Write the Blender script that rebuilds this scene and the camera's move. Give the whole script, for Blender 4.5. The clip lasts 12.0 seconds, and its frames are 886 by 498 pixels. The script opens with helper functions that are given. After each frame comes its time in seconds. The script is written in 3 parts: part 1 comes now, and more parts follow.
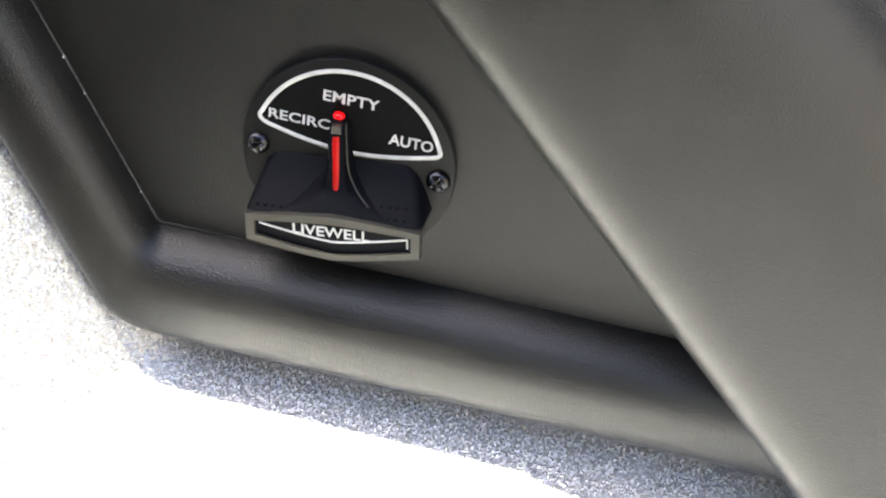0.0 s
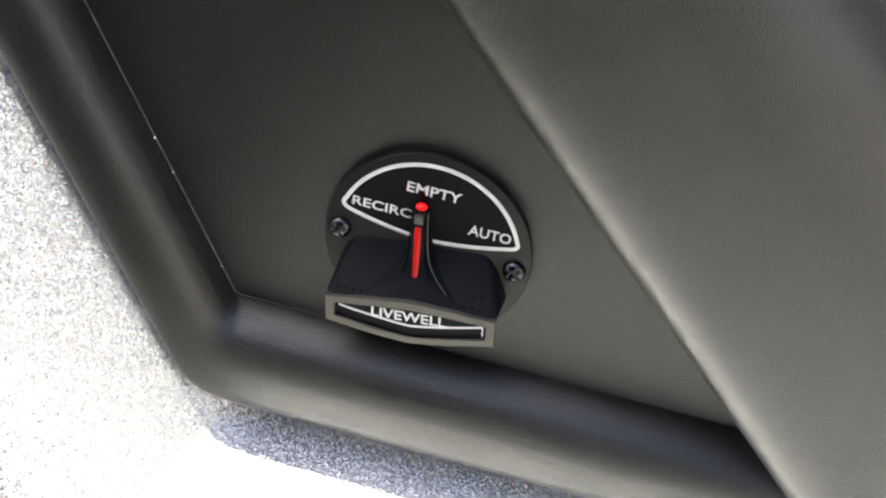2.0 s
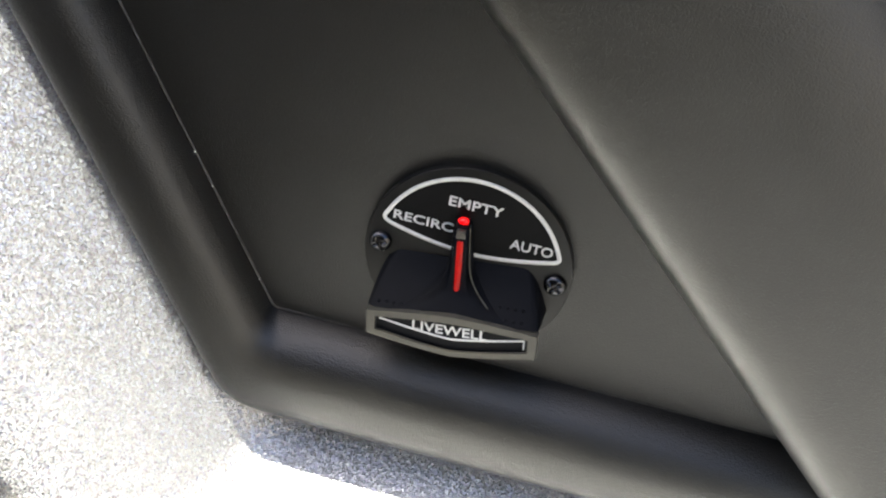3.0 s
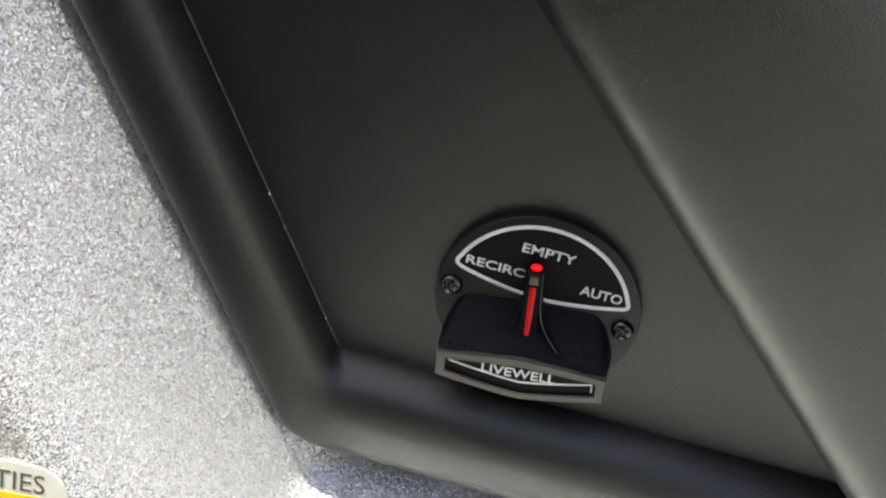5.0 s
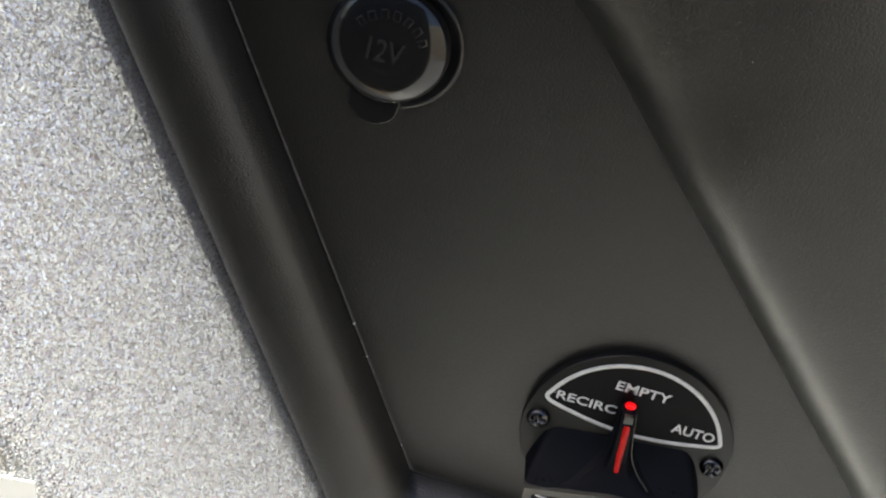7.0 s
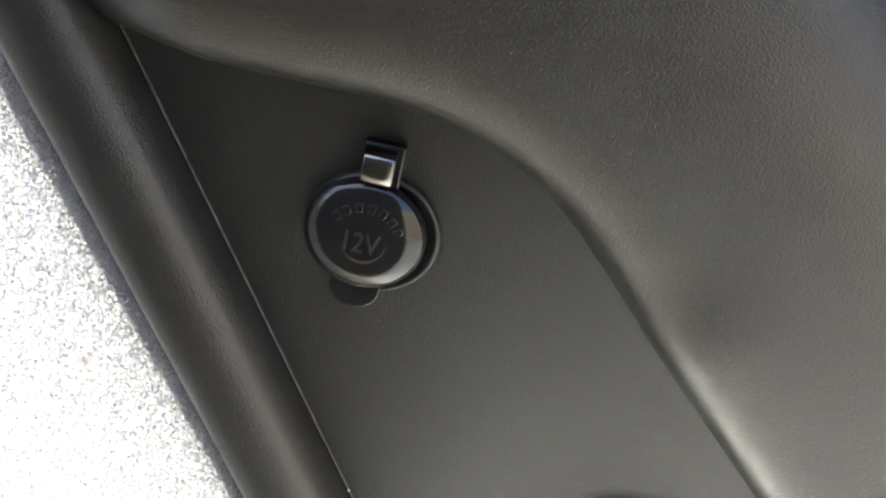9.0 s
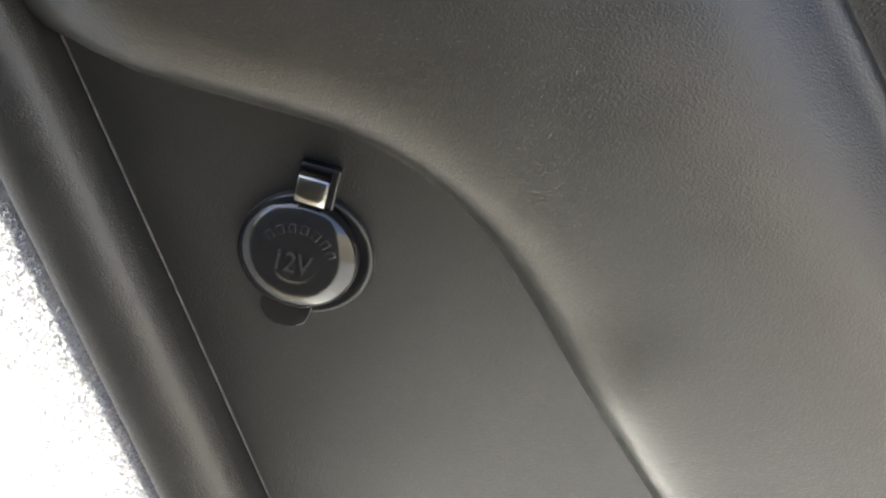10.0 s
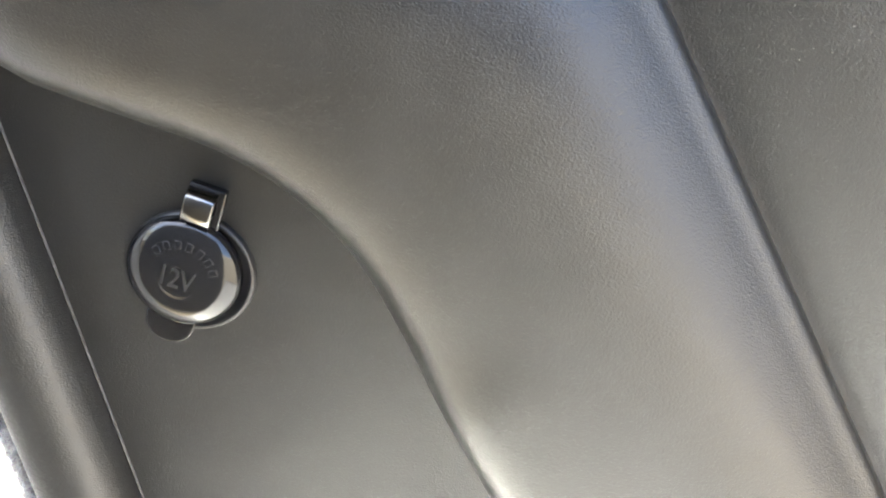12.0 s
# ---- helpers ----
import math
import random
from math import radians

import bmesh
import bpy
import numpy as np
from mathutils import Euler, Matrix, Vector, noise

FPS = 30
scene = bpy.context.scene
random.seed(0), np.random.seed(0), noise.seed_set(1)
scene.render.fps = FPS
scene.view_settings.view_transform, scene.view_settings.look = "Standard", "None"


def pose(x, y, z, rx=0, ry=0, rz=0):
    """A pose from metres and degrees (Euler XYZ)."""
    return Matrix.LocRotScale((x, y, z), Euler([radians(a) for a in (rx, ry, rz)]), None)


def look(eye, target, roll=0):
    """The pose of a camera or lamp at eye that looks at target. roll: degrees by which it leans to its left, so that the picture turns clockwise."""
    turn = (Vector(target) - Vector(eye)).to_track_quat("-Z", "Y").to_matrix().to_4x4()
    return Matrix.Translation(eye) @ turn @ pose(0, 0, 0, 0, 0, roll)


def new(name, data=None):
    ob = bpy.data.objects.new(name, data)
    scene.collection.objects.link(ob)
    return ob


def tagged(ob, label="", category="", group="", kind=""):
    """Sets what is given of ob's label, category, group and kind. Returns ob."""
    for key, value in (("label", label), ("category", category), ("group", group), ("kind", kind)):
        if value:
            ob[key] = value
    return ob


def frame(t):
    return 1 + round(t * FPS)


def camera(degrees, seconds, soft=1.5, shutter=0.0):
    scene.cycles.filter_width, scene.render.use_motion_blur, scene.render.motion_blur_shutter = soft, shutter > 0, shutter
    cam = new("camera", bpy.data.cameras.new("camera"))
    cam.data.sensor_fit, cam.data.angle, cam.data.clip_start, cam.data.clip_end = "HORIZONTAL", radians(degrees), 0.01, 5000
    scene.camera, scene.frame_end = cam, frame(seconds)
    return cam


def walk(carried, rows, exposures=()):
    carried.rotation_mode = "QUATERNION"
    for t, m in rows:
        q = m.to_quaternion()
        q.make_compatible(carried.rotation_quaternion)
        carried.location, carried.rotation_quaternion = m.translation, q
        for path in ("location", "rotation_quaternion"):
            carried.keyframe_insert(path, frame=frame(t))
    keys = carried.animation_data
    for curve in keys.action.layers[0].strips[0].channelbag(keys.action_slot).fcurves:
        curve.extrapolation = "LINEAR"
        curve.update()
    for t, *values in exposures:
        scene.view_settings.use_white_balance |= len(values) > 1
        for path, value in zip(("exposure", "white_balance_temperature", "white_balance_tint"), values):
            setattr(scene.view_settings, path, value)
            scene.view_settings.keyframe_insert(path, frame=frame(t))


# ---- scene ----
cam = camera(39.3, 12.0, soft=2.2)
PATH = [
    (0, (0.073, -0.343, 0.198), (-0.114, 1.323, -0.894), 9.0),
    (0.5, (0.078, -0.339, 0.197), (-0.136, 1.353, -0.848), 8.9),
    (1, (0.075, -0.339, 0.215), (-0.077, 1.351, -0.843), 10.0),
    (1.5, (0.06, -0.338, 0.236), (-0.08, 1.325, -0.867), 10.4),
    (2, (0.045, -0.344, 0.226), (-0.148, 1.319, -0.869), 10.8),
    (2.5, (0.039, -0.344, 0.231), (-0.14, 1.322, -0.86), 10.9),
    (3, (0.027, -0.345, 0.229), (-0.147, 1.316, -0.87), 11.0),
    (5, (-0.014, -0.351, 0.24), (-0.117, 1.321, -0.852), 13.2),
    (5.5, (-0.043, -0.351, 0.237), (-0.144, 1.316, -0.863), 14.6),
    (6, (-0.061, -0.349, 0.241), (-0.184, 1.309, -0.871), 15.1),
    (6.5, (-0.075, -0.336, 0.245), (-0.076, 1.337, -0.851), 16.2),
    (6.7, (-0.078, -0.333, 0.25), (-0.057, 1.359, -0.816), 16.6),
    (8.3, (-0.084, -0.299, 0.294), (-0.04, 1.359, -0.823), 13.7),
    (8.5, (-0.09, -0.308, 0.297), (-0.015, 1.4, -0.741), 13.2),
    (9, (-0.087, -0.309, 0.298), (-0.073, 1.407, -0.73), 12.8),
    (9.5, (-0.087, -0.307, 0.299), (-0.04, 1.393, -0.753), 14.5),
    (10, (-0.074, -0.307, 0.302), (-0.038, 1.429, -0.69), 15.9),
    (10.5, (-0.072, -0.308, 0.305), (-0.027, 1.45, -0.647), 17.0),
    (11, (-0.068, -0.309, 0.307), (-0.027, 1.467, -0.612), 17.5),
    (11.5, (-0.058, -0.304, 0.307), (-0.112, 1.468, -0.62), 18.0),
    (12, (-0.043, -0.325, 0.309), (-0.004, 1.467, -0.578), 19.7),
]
EXPOSURES = [(0, 2.8), (0.4, 2.3), (0.7, 2.25), (1, 2.4), (1.5, 2.65), (2, 2.6), (3, 2.35), (5, 1.95), (6.5, 1.7), (8.5, 2.85), (9.5, 3.15), (10.5, 3.85), (12, 4.42)]
walk(cam, [(t, look(eye, target, roll)) for t, eye, target, roll in PATH], EXPOSURES)

# ---------------------------------------------------------------- light
SUN = Vector((-0.44, -0.085, 1.0)).normalized()
world = bpy.data.worlds.new("sky")
scene.world = world
world.use_nodes = True
wn, wl = world.node_tree.nodes, world.node_tree.links
sky = wn.new("ShaderNodeTexSky")
sky.sky_type = "NISHITA"
sky.sun_disc = False
sky.sun_elevation = math.asin(SUN.z)
sky.sun_rotation = math.atan2(SUN.x, SUN.y)
wl.new(sky.outputs["Color"], wn["Background"].inputs["Color"])
wn["Background"].inputs["Strength"].default_value = 0.10
sky.air_density, sky.dust_density, sky.ozone_density = 1.0, 2.7, 0.9
sun_data = bpy.data.lights.new("sun", "SUN")
sun_data.energy, sun_data.angle, sun_data.color = 5.0, radians(0.9), (1.0, 0.93, 0.76)
sun = new("sun", sun_data)
sun.matrix_world = look(SUN * 5, (0, 0, 0))


# ---------------------------------------------------------------- materials
def material(name, color, rough=0.5, metal=0.0, coat=0.0, spec=0.5):
    m = bpy.data.materials.new(name)
    m.use_nodes = True
    b = m.node_tree.nodes["Principled BSDF"]
    b.inputs["Base Color"].default_value = (*color, 1)
    b.inputs["Roughness"].default_value = rough
    b.inputs["Metallic"].default_value = metal
    b.inputs["Coat Weight"].default_value = coat
    b.inputs["Specular IOR Level"].default_value = spec
    return m, m.node_tree.nodes, m.node_tree.links, b


def mottle(m, n, l, b, color, scale, spread, rough=None):
    """Uneven colour, and roughness where rough is given, at one scale."""
    co = n.new("ShaderNodeTexCoord")
    t = n.new("ShaderNodeTexNoise")
    t.inputs["Scale"].default_value, t.inputs["Detail"].default_value = scale, 5
    l.new(co.outputs["Object"], t.inputs["Vector"])
    r = n.new("ShaderNodeValToRGB")
    r.color_ramp.elements[0].position, r.color_ramp.elements[1].position = 0.3, 0.7
    r.color_ramp.elements[0].color = (*[c * (1 - spread) for c in color], 1)
    r.color_ramp.elements[1].color = (*[c * (1 + spread) for c in color], 1)
    l.new(t.outputs["Fac"], r.inputs["Fac"])
    l.new(r.outputs["Color"], b.inputs["Base Color"])
    if rough:
        k = n.new("ShaderNodeMapRange")
        k.inputs["To Min"].default_value, k.inputs["To Max"].default_value = rough
        l.new(t.outputs["Fac"], k.inputs["Value"])
        l.new(k.outputs["Result"], b.inputs["Roughness"])


def grain(n, l, b, layers, squeeze=(1, 1, 1)):
    """Bumps one upon another: (texture, scale, strength, distance)."""
    co = n.new("ShaderNodeTexCoord")
    last = None
    for kind, scale, strength, distance in layers:
        if kind == "cells":
            t = n.new("ShaderNodeTexVoronoi")
            t.feature = "SMOOTH_F1"
            t.inputs["Smoothness"].default_value = 0.6
            out = t.outputs["Distance"]
        else:
            t = n.new("ShaderNodeTexNoise")
            t.inputs["Detail"].default_value = 3
            out = t.outputs["Fac"]
        t.inputs["Scale"].default_value = scale
        sq = n.new("ShaderNodeVectorMath")
        sq.operation = "MULTIPLY"
        sq.inputs[1].default_value = squeeze
        l.new(co.outputs["Object"], sq.inputs[0])
        l.new(sq.outputs["Vector"], t.inputs["Vector"])
        k = n.new("ShaderNodeBump")
        k.inputs["Strength"].default_value, k.inputs["Distance"].default_value = strength, distance
        l.new(out, k.inputs["Height"])
        if last:
            l.new(last.outputs["Normal"], k.inputs["Normal"])
        last = k
    l.new(last.outputs["Normal"], b.inputs["Normal"])


def black_plastic():
    c = (0.0070, 0.0069, 0.0064)
    m, n, l, b = material("grained_black_plastic", c, 0.45, spec=0.6)
    mottle(m, n, l, b, c, 60, 0.15, (0.31, 0.41))
    grain(n, l, b, [("noise", 1550, 0.57, 0.00036), ("cells", 2200, 0.30, 0.0003)], (0.85, 1.0, 1.1))
    return m


def flake():
    """Silver metal-flake gelcoat: small mirrors, each turned its own way, under a clear coat."""
    m, n, l, b = material("silver_metal_flake", (0.7, 0.7, 0.7), 0.33, 0.65, 0.2)
    b.inputs["Coat Roughness"].default_value = 0.12
    co = n.new("ShaderNodeTexCoord")
    v = n.new("ShaderNodeTexVoronoi")
    v.inputs["Scale"].default_value = 1850
    l.new(co.outputs["Object"], v.inputs["Vector"])
    off = n.new("ShaderNodeVectorMath")
    off.operation = "SUBTRACT"
    off.inputs[1].default_value = (0.5, 0.5, 0.5)
    l.new(v.outputs["Color"], off.inputs[0])
    sc = n.new("ShaderNodeVectorMath")
    sc.operation = "SCALE"
    sc.inputs["Scale"].default_value = 0.80
    l.new(off.outputs["Vector"], sc.inputs[0])
    g = n.new("ShaderNodeNewGeometry")
    ad = n.new("ShaderNodeVectorMath")
    l.new(g.outputs["Normal"], ad.inputs[0])
    l.new(sc.outputs["Vector"], ad.inputs[1])
    no = n.new("ShaderNodeVectorMath")
    no.operation = "NORMALIZE"
    l.new(ad.outputs["Vector"], no.inputs[0])
    l.new(no.outputs["Vector"], b.inputs["Normal"])
    sep = n.new("ShaderNodeSeparateColor")
    l.new(v.outputs["Color"], sep.inputs["Color"])
    r = n.new("ShaderNodeValToRGB")
    e = r.color_ramp.elements
    e[0].position, e[0].color = 0.0, (0.27, 0.29, 0.315, 1)
    e[1].position, e[1].color = 1.0, (0.86, 0.875, 0.89, 1)
    l.new(sep.outputs["Green"], r.inputs["Fac"])
    tint = n.new("ShaderNodeMix")
    tint.data_type = "RGBA"
    tint.blend_type = "SOFT_LIGHT"
    tint.inputs["Factor"].default_value = 0.15
    l.new(r.outputs["Color"], tint.inputs["A"])
    l.new(v.outputs["Color"], tint.inputs["B"])
    l.new(tint.outputs["Result"], b.inputs["Base Color"])
    return m


def plain(name, color, rough=0.5, metal=0.0, coat=0.0, scale=300, spread=0.12, emit=0.0, bump=None, spec=0.5):
    m, n, l, b = material(name, color, rough, metal, coat, spec)
    mottle(m, n, l, b, color, scale, spread)
    if bump:
        grain(n, l, b, [("noise", *bump)])
    if emit:
        b.inputs["Emission Color"].default_value = (*color, 1)
        b.inputs["Emission Strength"].default_value = emit
    return m


BLACK = black_plastic()
FLAKE = flake()
DIAL_BLACK = plain("satin_black_plastic", (0.007, 0.007, 0.0068), 0.42, spec=0.32, bump=(900, 0.1, 0.0002))
INLAY_BLACK = plain("printed_black", (0.0030, 0.0030, 0.0036), 0.5, spec=0.09)
KNOB_BLACK = plain("moulded_black_plastic", (0.0030, 0.0034, 0.0052), 0.55, spec=0.10, bump=(700, 0.15, 0.0002))
SMOKED = plain("smoky_grey_plastic", (0.055, 0.052, 0.042), 0.4)
BEAD = plain("grey_sealant", (0.042, 0.040, 0.038), 0.5, scale=500, spread=0.85)
WHITE_INK = plain("white_ink", (0.60, 0.60, 0.59), 0.55)
RED_PIPE = plain("red_light_pipe", (0.40, 0.003, 0.002), 0.35, emit=0.02, spec=0.25)
RED_LED = plain("red_indicator", (0.9, 0.001, 0.004), 0.3, emit=0.22)
GLOSS_BLACK = plain("glossy_black_plastic", (0.008, 0.008, 0.0085), 0.12, scale=120, spec=0.45, bump=(160, 0.05, 0.0003))
FLANGE_BLACK = plain("satin_black_flange", (0.016, 0.0155, 0.015), 0.34, spec=0.6)
STEEL = plain("polished_hinge_steel", (0.16, 0.155, 0.145), 0.16, 1.0, scale=160, spread=0.1)
DARK_STEEL = plain("dark_hinge_steel", (0.03, 0.03, 0.034), 0.25, 1.0)
BRASS = plain("worn_brass", (0.42, 0.34, 0.21), 0.3, 1.0)
SCREW_BLACK = plain("black_oxide_steel", (0.06, 0.06, 0.065), 0.22, 1.0)
PAPER = plain("white_vinyl", (0.90, 0.91, 0.86), 0.4, scale=90, spread=0.03)
GREY_VINYL = plain("pale_grey_vinyl", (0.76, 0.76, 0.67), 0.4, scale=90, spread=0.03)
YELLOW = plain("yellow_vinyl", (0.90, 0.66, 0.02), 0.4, scale=90, spread=0.04)
PRINT = plain("grey_print", (0.11, 0.11, 0.105), 0.6)
CARPET = plain("tan_deck_carpet", (0.285, 0.252, 0.195), 0.95, scale=500, spread=0.4, bump=(900, 0.8, 0.003))
TAN_REFLECTOR = plain("tan_reflector", (0.36, 0.325, 0.27), 0.6)
DARK_BLOCKER = plain("dark_blocker", (0.045, 0.041, 0.036), 0.6)
WATER = plain("lake_water", (0.02, 0.045, 0.05), 0.08, scale=0.5, spread=0.2, bump=(1.2, 0.4, 0.1))


# ---------------------------------------------------------------- building helpers
def empty(name, m=None):
    ob = new(name)
    ob.empty_display_size = 0.02
    if m is not None:
        ob.matrix_world = m
    return ob


def part(name, bm, mat, parent=None, label="", smooth=True):
    """One mesh object out of a bmesh, in its parent's space."""
    me = bpy.data.meshes.new(name)
    bm.normal_update()
    bm.to_mesh(me)
    bm.free()
    me.materials.append(mat)
    me.shade_smooth() if smooth else me.shade_flat()
    ob = new(name, me)
    ob.parent = parent
    if label:
        tagged(ob, label)
    return ob


def sharp(ob, degrees=35):
    ob.data.set_sharp_from_angle(angle=radians(degrees))
    return ob


def grid_mesh(rows, close=False):
    """A bmesh out of rows of equally many points."""
    bm = bmesh.new()
    vs = [[bm.verts.new(p) for p in row] for row in rows]
    for a, b in zip(vs, vs[1:]):
        n = len(a)
        for i in range(n if close else n - 1):
            j = (i + 1) % n
            bm.faces.new((a[i], a[j], b[j], b[i]))
    return bm


def lathe(profile, n=64, cx=0.0, cz=0.0):
    """Turned about the y axis: profile of (radius, y)."""
    rows = [[(cx + r * math.cos(2 * math.pi * i / n), y, cz + r * math.sin(2 * math.pi * i / n)) for i in range(n)] for r, y in profile]
    return grid_mesh(rows, True)


def spline(points, n):
    """A smooth run (Catmull-Rom) through (a, b) points, n samples to a span."""
    p = [np.array(q, float) for q in points]
    p = [2 * p[0] - p[1]] + p + [2 * p[-1] - p[-2]]
    out = []
    for i in range(1, len(p) - 2):
        for k in range(n):
            t = k / n
            out.append(0.5 * (2 * p[i] + (p[i + 1] - p[i - 1]) * t + (2 * p[i - 1] - 5 * p[i] + 4 * p[i + 1] - p[i + 2]) * t * t
                              + (3 * p[i] - p[i - 1] - 3 * p[i + 1] + p[i + 2]) * t ** 3))
    out.append(p[-2])
    return out


def prism(outline, y0, y1, bevel=0.0):
    """A plate with that (x, z) outline from y0 (back) to y1 (front, nearer the viewer)."""
    bm = bmesh.new()
    f = bm.faces.new([bm.verts.new((x, y1, z)) for x, z in outline])
    bm.normal_update()
    if f.normal.y > 0:
        f.normal_flip()
    out = bmesh.ops.extrude_face_region(bm, geom=[f])
    bmesh.ops.translate(bm, verts=[v for v in out["geom"] if isinstance(v, bmesh.types.BMVert)], vec=(0, y0 - y1, 0))
    bmesh.ops.recalc_face_normals(bm, faces=bm.faces)
    if bevel:
        es = [e for e in bm.edges if all(abs(v.co.y - y1) < 1e-7 for v in e.verts)]
        bmesh.ops.bevel(bm, geom=es, offset=bevel, segments=3, profile=0.5, affect="EDGES")
    return bm


def ribbon(line, width, y0, y1, closed=False):
    """A flat printed line along (x, z) points."""
    pts = [Vector(p) for p in line]
    n = len(pts)
    rows = []
    for i, p in enumerate(pts):
        a = pts[(i - 1) % n] if closed or i else p
        b = pts[(i + 1) % n] if closed or i < n - 1 else p
        d = (b - a).normalized()
        s = Vector((-d.y, d.x)) * width / 2
        rows.append([(p.x + s.x, y0, p.y + s.y), (p.x + s.x, y1, p.y + s.y), (p.x - s.x, y1, p.y - s.y), (p.x - s.x, y0, p.y - s.y)])
    if closed:
        rows.append(rows[0])
    bm = grid_mesh(rows)
    bmesh.ops.remove_doubles(bm, verts=bm.verts, dist=1e-7)
    bmesh.ops.recalc_face_normals(bm, faces=bm.faces)
    return bm


def text_mesh(words, x0, x1, z0, z1, y, thick=0.00012, turn=0.0, weight=0.0):
    """Letters fitted to the box x0..x1, z0..z1, facing -y at depth y."""
    cu = bpy.data.curves.new("letters", "FONT")
    cu.body, cu.resolution_u = words, 3
    cu.extrude = 0.5
    cu.offset = weight
    tmp = bpy.data.objects.new("letters", cu)
    me = bpy.data.meshes.new_from_object(tmp)
    bpy.data.objects.remove(tmp)
    bm = bmesh.new()
    bm.from_mesh(me)
    bpy.data.meshes.remove(me)
    xs, ys = [v.co.x for v in bm.verts], [v.co.y for v in bm.verts]
    ax, ay = min(xs), min(ys)
    sx, sy = (x1 - x0) / (max(xs) - ax), (z1 - z0) / (max(ys) - ay)
    for v in bm.verts:
        x, z = x0 + (v.co.x - ax) * sx, z0 + (v.co.y - ay) * sy
        c, s = math.cos(turn), math.sin(turn)
        v.co = (x * c - z * s, y - v.co.z * 2 * thick, x * s + z * c)
    bmesh.ops.recalc_face_normals(bm, faces=bm.faces)
    return bm


# ---------------------------------------------------------------- setting
def box(x0, x1, y0, y1, z0, z1, bevel=0.0):
    bm = bmesh.new()
    bmesh.ops.create_cube(bm, size=1)
    for v in bm.verts:
        v.co = (x0 + (v.co.x + 0.5) * (x1 - x0), y0 + (v.co.y + 0.5) * (y1 - y0), z0 + (v.co.z + 0.5) * (z1 - z0))
    if bevel:
        bmesh.ops.bevel(bm, geom=bm.edges[:], offset=bevel, segments=3, profile=0.5, affect="EDGES")
    return bm


water = tagged(part("water", grid_mesh([[(-2000, -2000, -1.4), (2000, -2000, -1.4)], [(-2000, 2000, -1.4), (2000, 2000, -1.4)]]), WATER),
               "dark open lake water round the boat", "water", kind="structure")
# out of view; its warm tan is there to bounce light onto the black moulding
deck = tagged(part("floor", box(-1.1, 1.1, -2.4, 1.6, -0.86, -0.80, 0.01), CARPET), "unseen boat deck under the console, tan to bounce warm light", "floor", kind="structure")


# unseen side walls, added; the higher right one warms the cowl shoulder's reflection
for side in (-1, 1):
    tagged(part("bounce_wall", box(side * 1.08, side * 1.20, -2.4, 1.6, -0.80, -0.05 if side < 0 else 0.55, 0.03), TAN_REFLECTOR), "unseen tan side wall added for warm reflections", "wall", kind="structure")
# unseen dark slab, added so the black parts mirror it instead of bright sky
tagged(part("reflection_block", box(-0.9, 0.26, -0.74, -0.62, -0.80, 0.60, 0.03), DARK_BLOCKER), "unseen dark wall added behind the camera to block sky reflections", "wall", kind="structure")


# ---------------------------------------------------------------- silver console body
# seam of the sunken panel in the black moulding: its corner and the run of its left edge
CORNER = Vector((-0.065, -0.041))
UPWARD = Vector((-0.507, 0.862)).normalized()
OUT_LEFT = Vector((-UPWARD.y, UPWARD.x))
LEFT = (1.267, 0.8285, 0.1422)       # y = a x + b z + c: the flank that faces up and to the recess
FRONT = (0.13, 0.06, -0.0575)       # the upright face that carries the labels


def plane(p, x, z):
    return p[0] * x + p[1] * z + p[2]


def ledge(z):
    """The skirt under the black moulding: a steep slope at its root, then sweeping out into an almost level ledge."""
    w = -0.0835 - z
    if w < 0:
        return 0.012 - 0.5 * w
    k = min(w, 0.027)
    return 0.012 - 0.5 * k - 820.0 * k ** 2.75 - 5.0 * max(0.0, w - 0.027)


def smooth_min(a, b, r):
    h = max(r - abs(a - b), 0) / r
    return min(a, b) - h * h * r / 4


def rim_distance(x, z):
    """How far a point lies outside the left seam of the moulding."""
    return (Vector((x, z)) - CORNER).dot(OUT_LEFT)


def shell_depth(x, z):
    r = 0.012 + 0.040 * max(0.0, min(1.0, (-0.088 - z) / 0.022))      # the corner opens out below the moulding
    t = max(0.0, min(1.0, 1.0 - (rim_distance(x, z) - 0.030) / 0.028))
    y = smooth_min(plane(LEFT, x, z) + 0.009 * t * t, ledge(z), r)      # the flank dips towards the moulding
    return -smooth_min(-y, -(plane(FRONT, x, z) - 1.5 * max(0.0, x + 0.11)), 0.010)


def steps(*spans):
    out = []
    for a, b, n in spans:
        out += [a + (b - a) * i / n for i in range(n)]
    return out + [spans[-1][1]]


console = tagged(empty("boat_console"), "silver metal-flake fibreglass boat console, sunlit flank and ledge", "console")
xs = steps((-0.6, -0.26, 20), (-0.26, 0.06, 150), (0.06, 0.30, 60), (0.30, 0.6, 20))
zs = steps((-0.80, -0.30, 20), (-0.30, -0.125, 50), (-0.125, -0.08, 150), (-0.08, 0.16, 120), (0.16, 0.5, 40))
part("front_shell", grid_mesh([[(x, shell_depth(x, z), z) for x in xs] for z in zs]), FLAKE, console)
part("back_body", box(-0.6, 0.6, 0.30, 0.75, -0.80, 0.26, 0.02), FLAKE, console)


# ---------------------------------------------------------------- black moulding with its recess
moulding = tagged(empty("dash_moulding"), "black grained plastic dash moulding with a sunken switch panel", "dashboard")



